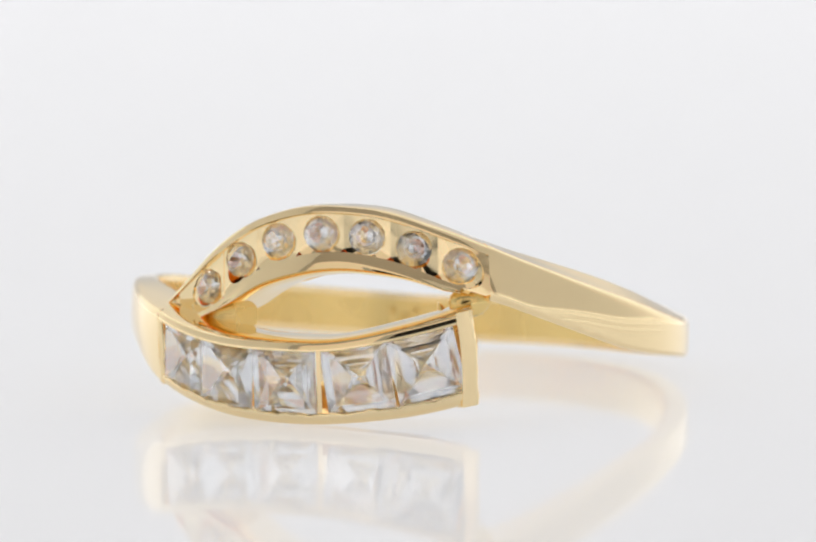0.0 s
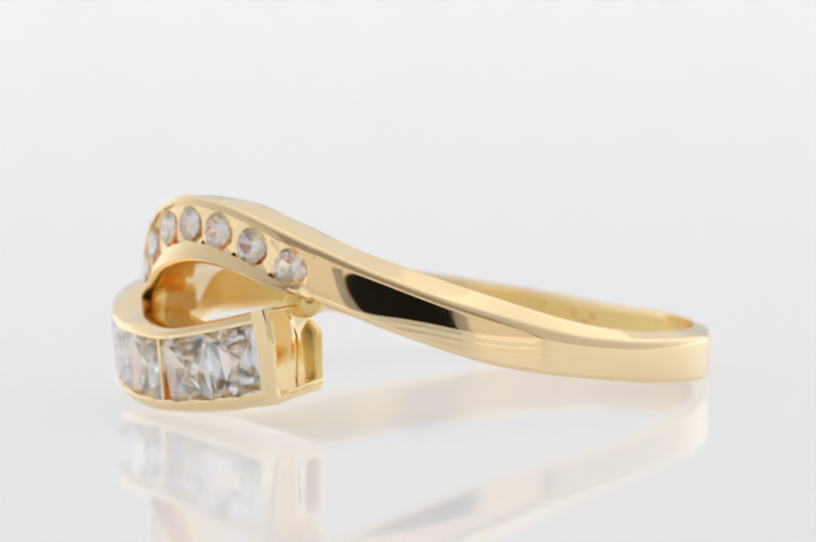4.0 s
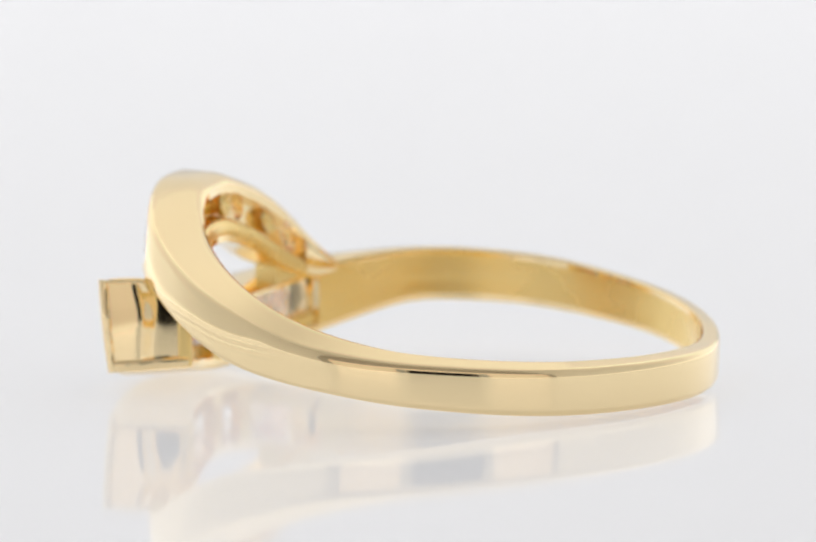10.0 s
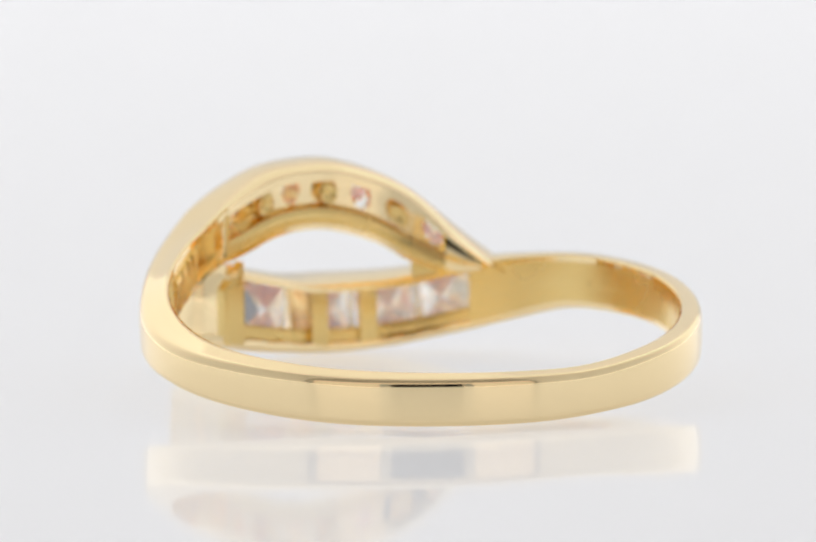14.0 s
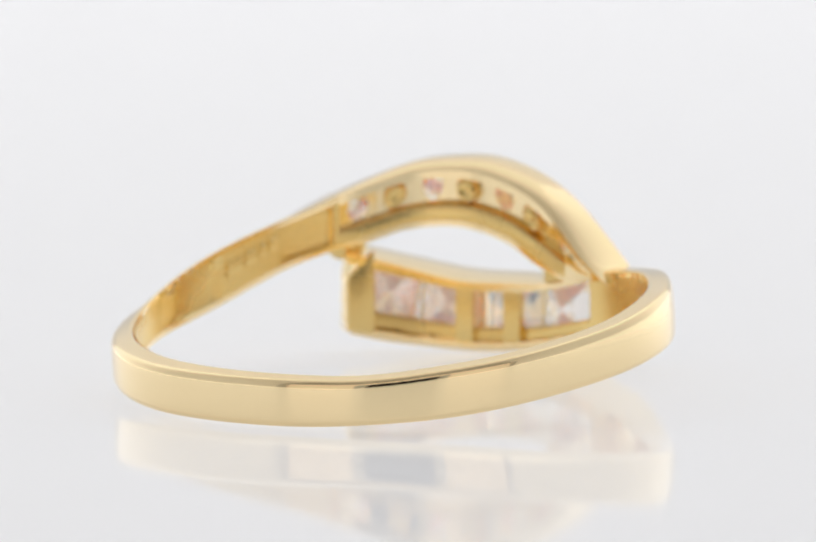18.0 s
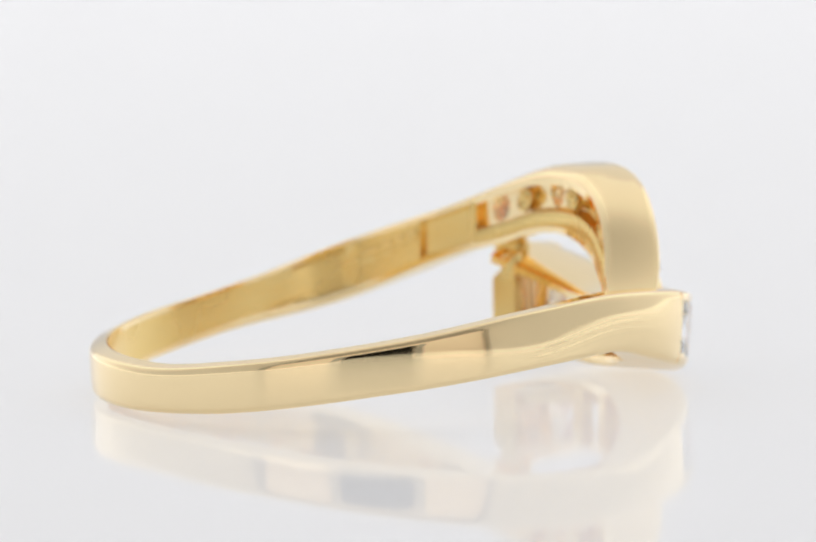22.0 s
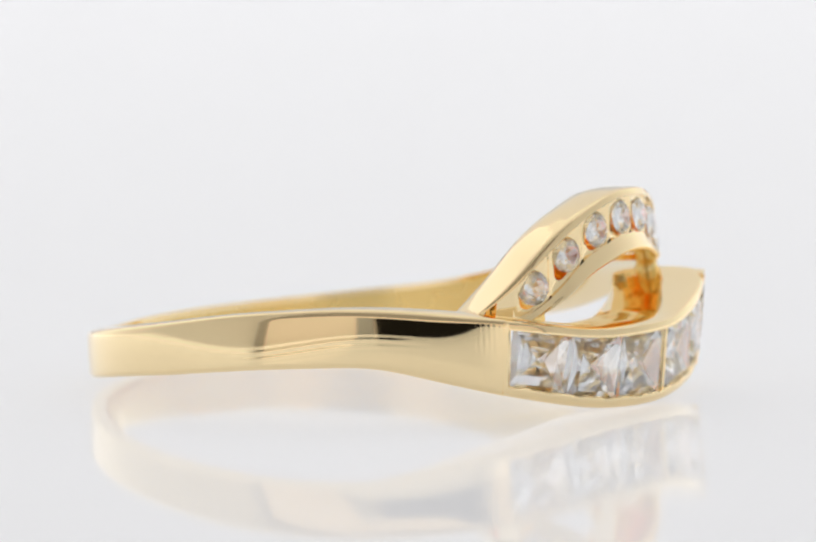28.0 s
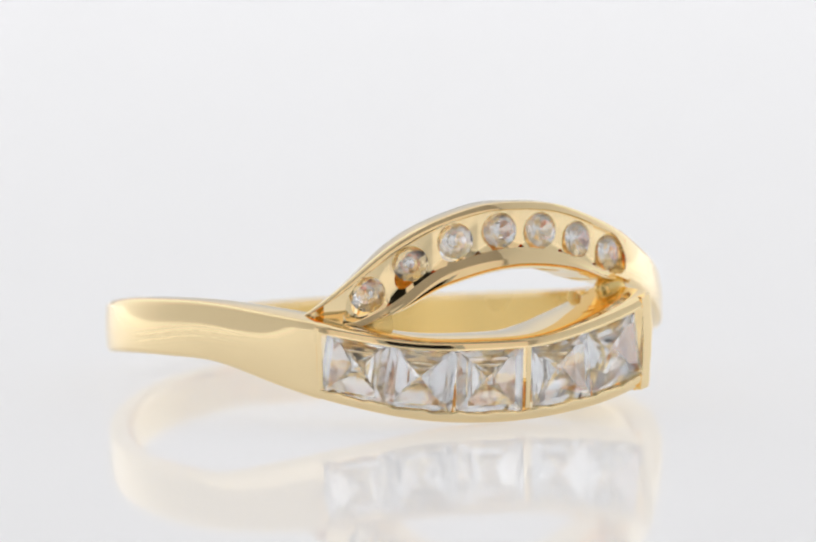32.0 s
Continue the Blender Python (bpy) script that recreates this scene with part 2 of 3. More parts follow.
def sweep(bm, section, s0, s1, step=1.0, ends=True):
    """Loft section(s), a closed outline of (r, z) or (r, z, shift along the ribbon), along the ribbon."""
    n = max(2, int(round(abs(s1 - s0) / step)) + 1)
    rings = []
    for i in range(n):
        s = s0 + (s1 - s0) * i / (n - 1)
        rings.append([bm.verts.new(place(s + (q[2] if len(q) > 2 else 0.0), q[0], q[1])) for q in section(s)])
    m = len(rings[0])
    for a, b in zip(rings, rings[1:]):
        for j in range(m):
            bm.faces.new((a[j], a[(j + 1) % m], b[(j + 1) % m], b[j]))
    if ends:
        bm.faces.new(rings[0][::-1])
        bm.faces.new(rings[-1])
    return rings


def hollow(s):
    """Depth of the hollows in the inner face, behind the two wide shoulders of the shank."""
    return 0.42 * step_up(s, 286.5, 287.6) * (1 - step_up(s, 299.5, 300.6)) + 0.16 * step_up(s, 316.5, 320) * (1 - step_up(s, 326, 340))


SCOOP = 0.012


def scoop(v):
    """The inner face is a shallow groove, deepest below its middle."""
    return SCOOP * min(1.0, min(v / 0.36, (1 - v) / 0.64) * 1.06)


def chatter(s, v):
    """Fine file marks across the shoulder beside the square stones."""
    return 0.0016 * math.sin(math.tau * s / 0.95 + 2.2 * v) * step_up(s, 567, 572) * step_up(v, 0.40, 0.62)


def shank_section(s):
    d, h = hollow(s), top_out(s) - low_out(s)
    face = []
    edge = 0.24 / h
    for v in [0.0] + [edge + (1 - 2 * edge) * i / 28 for i in range(29)] + [1.0]:
        a, b = wall(s, 1, v)
        face.append((a + chatter(s, v) + flow_lines(s, v, h), b))
    dome = 0.045 * step_up(s, 548, 576)
    crown = [wall(s, k, 1.0 + dome * math.sin(math.pi * k)) for k in (0.74, 0.58, 0.42, 0.26)]
    out = corner_cut([wall(s, 0, 0)] + face + crown + [wall(s, 0, 1.0)], 0.23, 7, 0.94)
    for v in (0.95, 0.86, 0.78, 0.60, 0.44, 0.36, 0.28, 0.15, 0.04):
        r, z = wall(s, 0, v)
        out.append((r + scoop(v) + (d if 0.05 < v < 0.8 else 0.0), z))
    return out


def skew(s):
    """The end of the lower arm is cut square, not towards the ring's centre."""
    return 3.2 * step_up(s, 620, 640)


def rail_section(k0, k1, v0, v1, cut=0.10, lean=0.0, under=0.0):
    """A bar of the ribbon's section. lean: shift of its upper side along the ribbon; under: height of a bevel at its lower outer edge."""
    def f(s):
        a, b = v0(s) if callable(v0) else v0, v1(s) if callable(v1) else v1
        e = k1(s) if callable(k1) else k1
        low = [wall(s, e - 0.12, a), wall(s, e - 0.04, a + under * 0.35), wall(s, e, a + under)] if under else [wall(s, e, a)]
        flat = corner_cut([wall(s, k0, a)] + low + [wall(s, e, b), wall(s, k0, b)], cut)
        ri, ro, lo, hi = inner(s), outer(s), low_out(s), top_out(s)
        return [(r, z, skew(s) * (1 - max(0.0, (r - ri) / (ro - ri)) ** 1.3) - lean * (z - lo) / (hi - lo)) for r, z in flat]
    return f


def finish(bm):
    bmesh.ops.recalc_face_normals(bm, faces=bm.faces)
    return bm


def gold_part(name, parent, build, mat=GOLD, label="", sharp=35, lining=None):
    bm = bmesh.new()
    build(bm)
    finish(bm)
    for e in bm.edges:
        e.smooth = not (len(e.link_faces) == 2 and e.calc_face_angle(0) > radians(sharp))
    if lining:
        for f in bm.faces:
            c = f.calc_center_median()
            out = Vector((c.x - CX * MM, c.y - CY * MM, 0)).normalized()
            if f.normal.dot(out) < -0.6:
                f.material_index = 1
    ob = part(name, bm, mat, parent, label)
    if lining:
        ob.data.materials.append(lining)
    return ob


def lump(bm, s0, r0, z0, ds, dr, dz):
    """A rounded lump of solder; half sizes in degrees and millimetres."""
    rows = []
    for i in range(9):
        t = math.pi * (i + 0.5) / 9
        row = []
        for j in range(12):
            p = math.tau * j / 12
            w = math.sin(t) * (1 + 0.04 * math.sin(3 * p + i))
            row.append(bm.verts.new(place(s0 - ds * math.cos(t), r0 + dr * w * math.cos(p), z0 + dz * w * math.sin(p))))
        rows.append(row)
    for a, b in zip(rows, rows[1:]):
        for j in range(12):
            bm.faces.new((a[j], a[(j + 1) % 12], b[(j + 1) % 12], b[j]))
    bm.faces.new(rows[0])
    bm.faces.new(rows[-1])


ring = tagged(new("ring"), "polished yellow gold ring with clear stones lying on white acrylic", "ring")

ARCH0, ARCH1 = 221.5, 285.2
CHAN0, CHAN1 = 577.6, 639.6
gold_part("shank", ring, lambda bm: sweep(bm, shank_section, ARCH1, CHAN0, 0.25), label="polished yellow gold shank", lining=GOLD_CAST_SHADED)

# upper arm
def arch_low(s):
    lo, hi = low_out(s), top_out(s)
    return max(0.0, (top_out(s + 360) - 0.3 - lo) / (hi - lo)) if s < 232 else 0.0




def crest_section(s):
    """The arch's upper rail, rounded over its top; it flattens where it runs into the shank."""
    d = 1 - step_up(s, 266, 285)
    return [wall(s, k, v) for k, v in ((0.0, 0.81), (0.985, 0.81), (1.0, 0.825), (1.0, 0.90), (0.985, 0.945), (0.94, 0.975), (0.86, 0.99), (0.72, 1.0 + 0.015 * d),
                                       (0.45, 1.0 + 0.06 * d), (0.20, 1.0 + 0.05 * d), (0.06, 0.99 + 0.01 * d), (0.0, 0.95))]


upper_arm = gold_part("upper_arm", ring, lambda bm: sweep(bm, crest_section, 209, ARCH1, 1.0), label="curved upper rail of the round stone channel")


def belly_section(s):
    """The arch's lower rail: an upright front below the stones that leans out to a lip, then a rounded underside."""
    a = arch_low(s)
    b = max(0.10, a + 0.05)
    drop = 0.62 * max(0.0, -low_lean(s)) * (1 - step_up(s, 276, 284)) * step_up(s, 222, 236)
    out = [wall(s, 0, b), wall(s, 0, a)]
    for k, q in ((0.15, 0.22), (0.35, 0.50), (0.55, 0.76), (0.72, 0.93), (0.82, 1.0), (0.90, 1.0), (0.95, 0.95), (0.975, 0.84), (0.97, 0.6), (0.95, 0.3), (0.93, 0.0)):
        r, z = wall(s, k, a)
        out.append((r, z - drop * q))
    return out + [wall(s, 0.915, 0.5 * (a + b)), wall(s, 0.90, b)]


gold_part("lower_rail", upper_arm, lambda bm: sweep(bm, belly_section, 217, ARCH1, 1.0))
gold_part("tip", upper_arm, lambda bm: sweep(bm, rail_section(0, lambda s: 0.98 - 0.30 * step_up(s, 214.5, 219), arch_low, 0.9), 214, ARCH0 + 1.5, 0.75))


def web_section(s):
    """Solder filling the wedge between the tip of the upper arm and the lower arm."""
    low, high = top_out(s + 360) - 0.15, max(top_out(s + 360) + 0.15, low_out(s) + 0.2)
    edge = outer(s) - 0.30 - 0.5 * step_up(s, 226, 235)
    return corner_cut([(inner(s) + 0.25, low), (edge, low), (edge - 0.1, high), (inner(s) + 0.25, high)], 0.12)


gold_part("web", upper_arm, lambda bm: sweep(bm, web_section, 219, 231.5, 0.75), GOLD_CAST_SHADED)
ROUND_V = 0.43
ROUND_AT = (226.3, 234.7, 243.6, 252.7, 261.8, 270.9, 279.9)


def stone_seat(bm, s, half, hole, k0, k1, back):
    """A plate across the channel at s with a round hole for a stone; back: radius of the hole behind."""
    n = 24
    loops = []
    h = (top_out(s) - low_out(s)) * 0.5
    for k, rad, at in ((k0, back, 0.62), (k1, hole, ROUND_V)):
        sunk, fall = (0.03, 0.09) if k == k1 else (0.0, 0.0)
        a, b = [], []
        for i in range(n):
            c, d = math.cos(math.tau * (i + 0.5) / n), math.sin(math.tau * (i + 0.5) / n)
            v = at + 0.5 * rad * d / h
            ds = math.degrees(rad * c / outer(s))
            a.append(bm.verts.new(place(s + ds, *wall(s + ds, k - sunk + fall * (v - 0.5), v))))
            m = min(1 / abs(c), 1 / abs(d))
            ds, v = half * c * m, 0.5 + 0.42 * d * m
            b.append(bm.verts.new(place(s + ds, *wall(s + ds, k + fall * (v - 0.5), v))))
        loops.append((a, b))
    (a0, b0), (a1, b1) = loops
    for i in range(n):
        j = (i + 1) % n
        for p, q in ((a0, b0), (b0, b1), (b1, a1), (a1, a0)):
            bm.faces.new((p[i], p[j], q[j], q[i]))


def bead(bm, s, k, v, size):
    """A worn rivet head with a small dimple, on the back of a seat."""
    n = 14
    profile = ((1.0, -0.35), (1.0, 0.25), (0.86, 0.52), (0.62, 0.62), (0.40, 0.52), (0.0, 0.40))
    rows = []
    h = top_out(s) - low_out(s)
    depth = outer(s) - inner(s)
    for rad, up in profile:
        row = []
        for i in range(n):
            c, d = math.cos(math.tau * i / n), math.sin(math.tau * i / n)
            ds = math.degrees(size * rad * c / inner(s))
            row.append(bm.verts.new(place(s + ds, *wall(s + ds, k - size * up / depth, v + size * rad * d / h))))
        rows.append(row)
    for a, b in zip(rows, rows[1:]):
        for j in range(n):
            bm.faces.new((a[j], a[(j + 1) % n], b[(j + 1) % n], b[j]))
    bm.faces.new(rows[0])
    bmesh.ops.remove_doubles(bm, verts=bm.verts, dist=1e-7)


for i, a in enumerate(ROUND_AT):
    gold_part("stone_seat", upper_arm, lambda bm, a=a, i=i: stone_seat(bm, a, 4.56, 0.50, 0.24, 0.90, 0.34 if i % 2 else 0.42))
    if i % 2:
        gold_part("bead", upper_arm, lambda bm, a=a: bead(bm, a, 0.16, 0.60, 0.37), GOLD_CAST_SHADED)
gold_part("gallery_rail", upper_arm, lambda bm: sweep(bm, rail_section(0.01, 0.30, lambda s: max(0.02, arch_low(s)), lambda s: max(0.36, arch_low(s) + 0.1), 0.14), 219, ARCH1, 1.0), GOLD_CAST_SHADED)


def rounded_end(bm, s0, s1, reach, v0, v1, k0, k1, fall=0.0):
    """The shank's face closing the channel round the last stone."""
    n = 20
    loops = []
    for k in (k0, k1):
        a, b = [], []
        for i in range(n + 1):
            t = math.pi * (i / n - 0.5)
            c, d = math.cos(t), math.sin(t)
            s, v = s0 + reach * c, 0.5 * (v0 + v1) + 0.5 * (v1 - v0) * d * 0.94
            a.append(bm.verts.new(place(s, *wall(s, k - fall * (1 - v) * (k == k1), v))))
            m = min((s1 - s0) / (reach * max(c, 1e-6)), 1 / max(abs(d) * 0.94, 1e-6))
            s, v = s0 + reach * c * m, 0.5 * (v0 + v1) + 0.5 * (v1 - v0) * d * 0.94 * m
            b.append(bm.verts.new(place(s, *wall(s, k - fall * (1 - v) * (k == k1), v))))
        loops.append((a, b))
    (a0, b0), (a1, b1) = loops
    for i in range(n):
        for p, q in ((a0, b0), (b0, b1), (b1, a1), (a1, a0)):
            bm.faces.new((p[i], p[i + 1], q[i + 1], q[i]))
    for i in (0, n):
        bm.faces.new((a0[i], b0[i], b1[i], a1[i]))


gold_part("channel_end", upper_arm, lambda bm: rounded_end(bm, 279.9, ARCH1, 4.2, 0.06, 0.84, 0.40, 1.0))
gold_part("channel_end", upper_arm, lambda bm: rounded_end(bm, 226.6, 218.0, -4.3, 0.12, 0.84, 0.40, 0.995, 0.16))

# worn maker's marks, raised on the inner face
for i, (a, b, v) in enumerate(((301.5, 304.0, 0.62), (305.0, 306.6, 0.60), (307.6, 310.5, 0.57), (311.4, 315.8, 0.55))):
    gold_part("mark", ring, lambda bm, a=a, b=b, v=v: sweep(bm, rail_section(-0.05, 0.3, v - 0.13, v + 0.13, 0.05), a, b, 0.5), GOLD_CAST_SHADED)

# lower arm
def domed_section(s):
    """The lower arm's upper rail: rounded over its whole width, with softened edges."""
    out = [wall(s, 0.0, 0.88), wall(s, 1.0, 0.88), wall(s, 1.0, 0.945), wall(s, 0.985, 0.975), wall(s, 0.95, 0.995)]
    for k in (0.85, 0.7, 0.55, 0.4, 0.25, 0.12):
        out.append(wall(s, k, 1.0 + 0.045 * math.sin(math.pi * k)))
    out += [wall(s, 0.04, 0.995), wall(s, 0.0, 0.965)]
    ri, ro = inner(s), outer(s)
    return [(a, b, skew(s) * (1 - max(0.0, (a - ri) / (ro - ri)) ** 1.3)) for a, b in out]


lower_arm = gold_part("lower_arm", ring, lambda bm: sweep(bm, domed_section, CHAN0, CHAN1, 1.0), label="upper rail of the square stone channel")
gold_part("lower_rail", lower_arm, lambda bm: sweep(bm, rail_section(0, 1, 0.0, lambda s: 0.155 + 0.010 * math.sin(0.9 * s) + 0.007 * math.sin(2.1 * s), 0.06, under=0.09), CHAN0, CHAN1 - 0.9, 1.0))


END = CHAN1 + 2.0


def end_at(k, v):
    """Where along the ribbon the channel's open end lies: it bends back towards the outer edge and leans back towards the top."""
    return END + 1.9 * (1 - max(k, 0.0) ** 2.4) - 1.5 * v - 1.6 * (v - 0.6) ** 2


def end_bar(bm, k0, k1, v0, v1, deep, upright):
    """A rounded bar of the frame round the channel's end; deep: its depth in degrees."""
    n, m = 14, 9
    rows = []
    for i in range(n + 1):
        u = i / n
        row = []
        for j in range(m):
            a = math.pi * j / (m - 1)
            c, d = 0.5 - 0.5 * math.cos(a), math.sin(a) ** 0.7
            k, v = (k0 + (k1 - k0) * c, v0 + (v1 - v0) * u) if upright else (k0 + (k1 - k0) * u, v0 + (v1 - v0) * c)
            wob = 0.10 * math.sin(9 * u + 2 * upright) + 0.06 * math.sin(23 * u)
            s = end_at(k, v) - deep * 0.28 * (1 - d) + wob
            row.append(bm.verts.new(place(s, *wall(s, k, v))))
        for c in (1.0, 0.0):
            k, v = (k0 + (k1 - k0) * c, v0 + (v1 - v0) * u) if upright else (k0 + (k1 - k0) * u, v0 + (v1 - v0) * c)
            s = end_at(k, v) - deep
            row.append(bm.verts.new(place(s, *wall(s, k, v))))
        rows.append(row)
    w = len(rows[0])
    for a, b in zip(rows, rows[1:]):
        for j in range(w):
            bm.faces.new((a[j], a[(j + 1) % w], b[(j + 1) % w], b[j]))
    bm.faces.new(rows[0])
    bm.faces.new(rows[-1][::-1])


def end_plate(bm, k0, k1, v0, v1, depth):
    """A thin plate across the channel's end; depth(k, v): degrees by which it lies behind the frame."""
    n, m = 20, 12
    grids = []
    for deep in (0.0, 0.8):
        grid = []
        for j in range(m + 1):
            v = v0 + (v1 - v0) * j / m
            row = []
            for i in range(n + 1):
                k = k0 + (k1 - k0) * i / n
                s = end_at(k, v) - depth(k, v) - deep
                row.append(bm.verts.new(place(s, *wall(s, k, v))))
            grid.append(row)
        grids.append(grid)
    f, g = grids
    for j in range(m):
        for i in range(n):
            bm.faces.new((f[j][i], f[j][i + 1], f[j + 1][i + 1], f[j + 1][i]))
            bm.faces.new((g[j][i], g[j + 1][i], g[j + 1][i + 1], g[j][i + 1]))
        for i in (0, n):
            bm.faces.new((f[j][i], f[j + 1][i], g[j + 1][i], g[j][i]))
    for i in range(n):
        for j in (0, m):
            bm.faces.new((f[j][i], f[j][i + 1], g[j][i + 1], g[j][i]))


def face_depth(k, v):
    """The polished face is slightly hollow, then drops along an uneven edge to the duller inner half."""
    edge = 0.56 + 0.03 * math.sin(7 * v + 0.5)
    return 0.25 + 0.32 * max(0.0, 1 - ((k - 0.77) / 0.22) ** 2) + 1.7 * step_up(edge - k, -0.06, 0.16)


def end_block(bm, s0, s1, k0, k1, low, high0, high1):
    """A worn block at the inner side of the channel's end, its top falling from high0 to high1 along the ribbon."""
    v = []
    for s, hi in ((s0, high0), (s1, high1)):
        for k in (k0, k1):
            for h in (low, hi):
                v.append(bm.verts.new(place(s, *wall(s, k, h))))
    for q in ((0, 1, 3, 2), (4, 6, 7, 5), (0, 4, 5, 1), (2, 3, 7, 6), (1, 5, 7, 3), (0, 2, 6, 4)):
        bm.faces.new([v[i] for i in q])
    bmesh.ops.bevel(bm, geom=list(bm.edges), offset=0.09 * MM, segments=3, affect="EDGES", profile=0.5)


gold_part("end_wall", lower_arm, lambda bm: end_plate(bm, 0.02, 0.985, 0.02, 0.985, face_depth))
gold_part("end_post", lower_arm, lambda bm: end_bar(bm, 0.90, 1.006, 0.0, 1.0, 2.6, True))
gold_part("end_floor", lower_arm, lambda bm: end_bar(bm, 0.04, 0.96, 0.0, 0.12, 3.4, False))
gold_part("end_rim", lower_arm, lambda bm: end_bar(bm, 0.50, 0.96, 0.955, 1.0, 1.8, False))
gold_part("inner_post", lower_arm, lambda bm: end_block(bm, CHAN1 - 3.6, CHAN1 + 3.1, 0.0, 0.16, 0.0, 1.08, 0.66), GOLD_CAST_SHADED)
gold_part("end_wall", lower_arm, lambda bm: sweep(bm, rail_section(0.30, lambda s: 1.015 - 0.04 * step_up(s, CHAN0 + 0.2, CHAN0 + 0.9), 0.03, 0.97, 0.08), CHAN0 - 0.5, CHAN0 + 0.9, 0.2))
gold_part("ledge", lower_arm, lambda bm: sweep(bm, rail_section(0.10, 0.34, 0.1, 0.34, 0.06), CHAN0, CHAN1 - 2, 1.0), GOLD_CAST_SHADED)
SQUARE_AT = (584.3, 595.6, 607.7, 620.9, 632.5)
for m in (602.1, 614.4):
    gold_part("crossbar", lower_arm, lambda bm, m=m: sweep(bm, rail_section(0.0, 0.13, 0.03, 0.97, 0.10), m - 2.1, m + 2.1, 0.5), GOLD_CAST_SHADED)


gold_part("divider", lower_arm, lambda bm: sweep(bm, rail_section(0.35, 0.97, 0.05, 0.95, 0.03), 614.0, 614.8, 0.2))


gold_part("joint", ring, lambda bm: lump(bm, 281.6, 9.30, -0.06, 4.2, 0.40, 0.50), GOLD_CAST_SHADED, label="small gold solder joint between the two arms", sharp=70)
for a, z, d in ((448.6, -2.75, 0.9), (451.2, -2.95, 1.1), (453.9, -2.7, 0.7)):
    gold_part("solder_seam", ring, lambda bm, a=a, z=z, d=d: lump(bm, a, inner(a) + 0.02, z, d * 1.2, 0.06, 0.36), GOLD_CAST_SHADED, sharp=70)


# ---- stones ----
def princess(side, depth):
    """A square princess-cut stone: girdle in z = 0, table up, culet down; millimetres."""
    bm = bmesh.new()
    h = side / 2

    def ring_of(points, z):
        return [bm.verts.new((x * h * MM, y * h * MM, z * MM)) for x, y in points]
    sq = [(1, 1), (0, 1), (-1, 1), (-1, 0), (-1, -1), (0, -1), (1, -1), (1, 0)]
    table = ring_of([(x * 0.70, y * 0.70) for x, y in sq], 0.12 * side)
    g1 = ring_of(sq, 0.02)
    g0 = ring_of(sq, -0.03)
    mid = ring_of([(x * 0.54, y * 0.54) if abs(x * y) > 0.5 else (x * 0.56, y * 0.56) for x, y in sq], -depth * 0.46)
    low = ring_of([(x * 0.26, y * 0.26) if abs(x * y) > 0.5 else (x * 0.20, y * 0.20) for x, y in sq], -depth * 0.80)
    culet = bm.verts.new((0, 0, -depth * MM))
    bm.faces.new(table)
    for a, b in ((table, g1), (g1, g0), (g0, mid), (mid, low)):
        for j in range(8):
            k = (j + 1) % 8
            if a is table or a is g1:
                bm.faces.new((a[j], b[j], b[k], a[k]))
            else:
                odd = j % 2
                bm.faces.new((a[j], b[j], b[k]) if not odd else (a[j], b[j], a[k]))
                bm.faces.new((a[j], b[k], a[k]) if not odd else (a[k], b[j], b[k]))
    for j in range(8):
        bm.faces.new((low[j], culet, low[(j + 1) % 8]))
    return finish(bm)


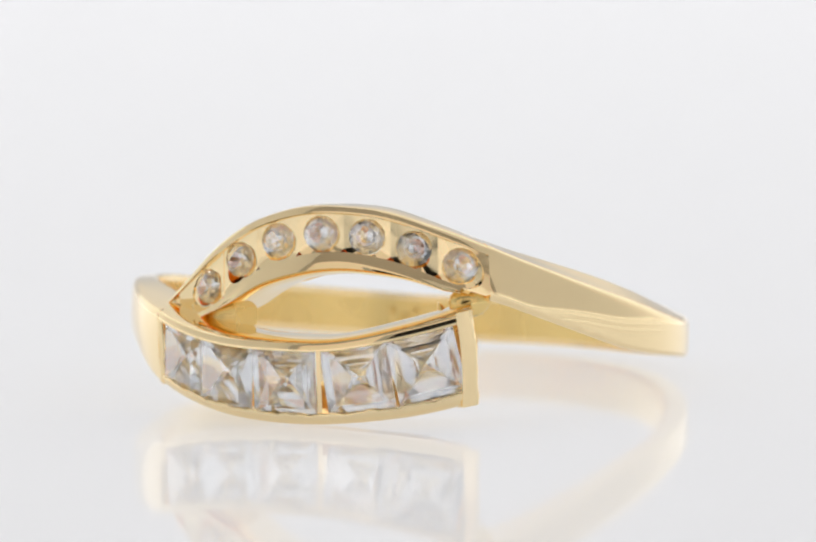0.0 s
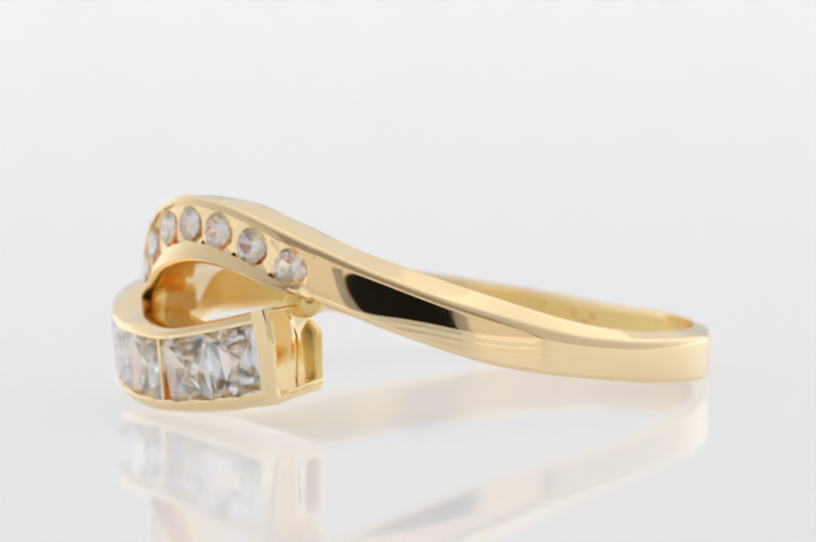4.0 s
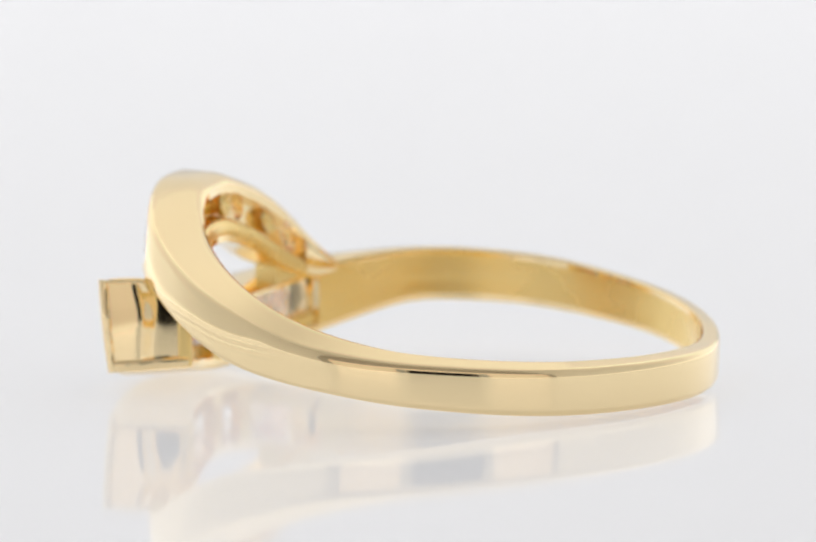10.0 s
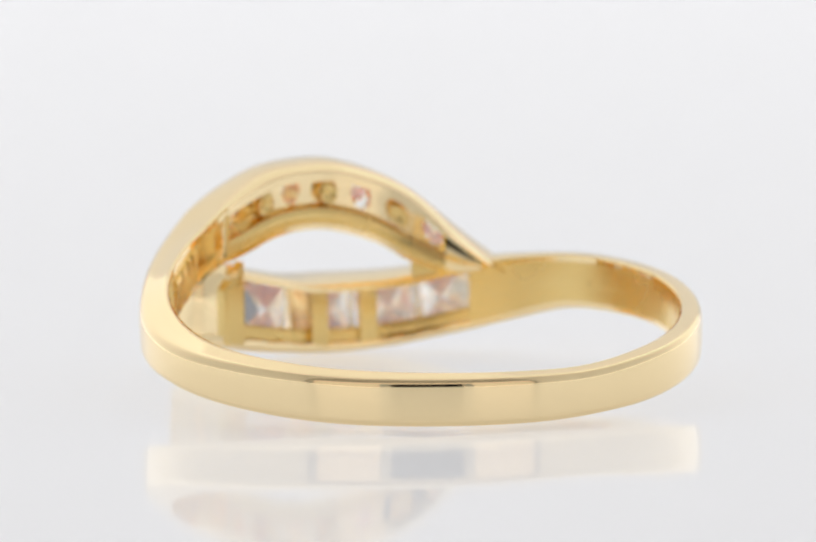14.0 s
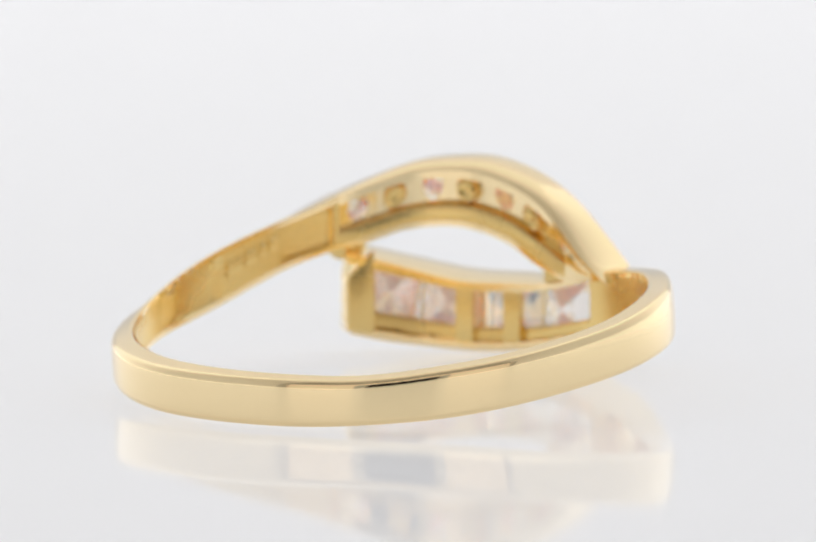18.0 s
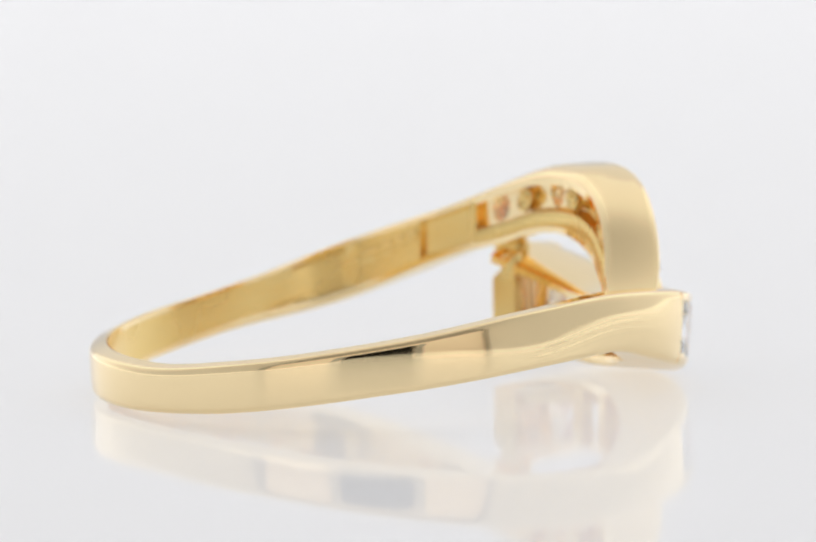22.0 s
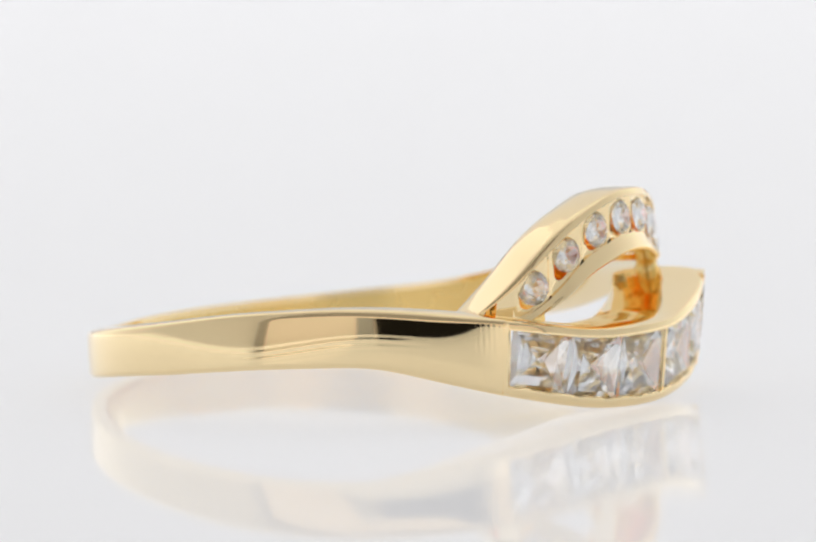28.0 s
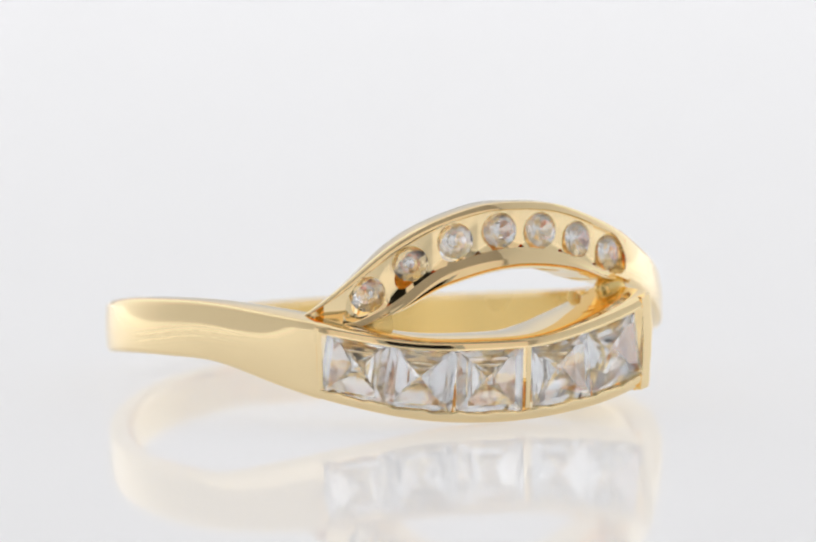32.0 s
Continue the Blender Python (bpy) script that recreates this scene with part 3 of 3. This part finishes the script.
def brilliant(dia, depth):
    bm = bmesh.new()
    r = dia / 2

    def ring_of(n, rad, z, off):
        return [bm.verts.new((rad * math.cos(math.tau * (i + off) / n) * MM, rad * math.sin(math.tau * (i + off) / n) * MM, z * MM)) for i in range(n)]
    table = ring_of(8, r * 0.57, 0.16 * dia, 0)
    star = ring_of(8, r * 0.78, 0.10 * dia, 0.5)
    g1 = ring_of(16, r, 0.015, 0)
    g0 = ring_of(16, r, -0.02, 0)
    pav = ring_of(8, r * 0.42, -depth * 0.62, 0.5)
    culet = bm.verts.new((0, 0, -depth * MM))
    bm.faces.new(table)
    for j in range(8):
        k = (j + 1) % 8
        bm.faces.new((table[j], star[j], table[k]))
        bm.faces.new((table[k], star[j], g1[(2 * j + 2) % 16], star[k]))
        bm.faces.new((star[j], g1[2 * j + 1], g1[(2 * j + 2) % 16]))
        bm.faces.new((star[j], g1[2 * j], g1[2 * j + 1]))
        bm.faces.new((g0[2 * j], pav[j], g0[2 * j + 1]))
        bm.faces.new((g0[2 * j + 1], pav[j], g0[(2 * j + 2) % 16]))
        bm.faces.new((pav[j], g0[2 * j], pav[j - 1], culet))
    for j in range(16):
        k = (j + 1) % 16
        bm.faces.new((g1[j], g0[j], g0[k], g1[k]))
    return finish(bm)


def seat(s, sink, mid=0.5, twist=0.0):
    """The pose of a stone whose table looks out of the ribbon's face at s."""
    r, z = wall(s, 1, mid)
    r1, z1 = wall(s + 1, 1, mid)
    r0, z0 = wall(s - 1, 1, mid)
    along = (place(s + 1, r1, z1) - place(s - 1, r0, z0)).normalized()
    lo, hi = place(s, *wall(s, 1, 0.1)), place(s, *wall(s, 1, 0.9))
    out = along.cross((hi - lo).normalized()).normalized()
    up = out.cross(along)
    m = Matrix((along, up, out)).transposed().to_4x4()
    return Matrix.Translation(place(s, r, z) - out * sink * MM) @ m @ pose(0, 0, 0, 0, 0, twist)


def back_facets(ob):
    """Give the facets below the girdle their own material."""
    ob.data.materials.append(FACET)
    for f in ob.data.polygons:
        if f.normal.z < -0.05:
            f.material_index = 1


first = None
for i, a in enumerate(SQUARE_AT):
    if first is None:
        first = part("square_stone", princess(2.20, 0.62), STONE, lower_arm, "square princess-cut clear stone", False)
        back_facets(first)
        ob = first
    else:
        ob = new("square_stone", first.data)
        ob.parent = lower_arm
        ob["label"] = first["label"]
    ob.matrix_basis = seat(a, 0.30, 0.515, (0.8, -0.6, 0.3, -1.0, 0.5)[i])
first = None
for i, a in enumerate(ROUND_AT):
    if first is None:
        first = part("round_stone", brilliant(1.15, 0.27), STONE, upper_arm, "round brilliant-cut clear stone", False)
        back_facets(first)
        ob = first
    else:
        ob = new("round_stone", first.data)
        ob.parent = upper_arm
        ob["label"] = first["label"]
    ob.matrix_basis = seat(a, 0.22, (0.50, 0.51, 0.46, 0.44, 0.44, 0.46, 0.48)[i], 17.0 * i)


def motions():
    walk(ring, [(t, pose(0, 0, 0, 0, 0, -a)) for t, a in TURN])


motions()
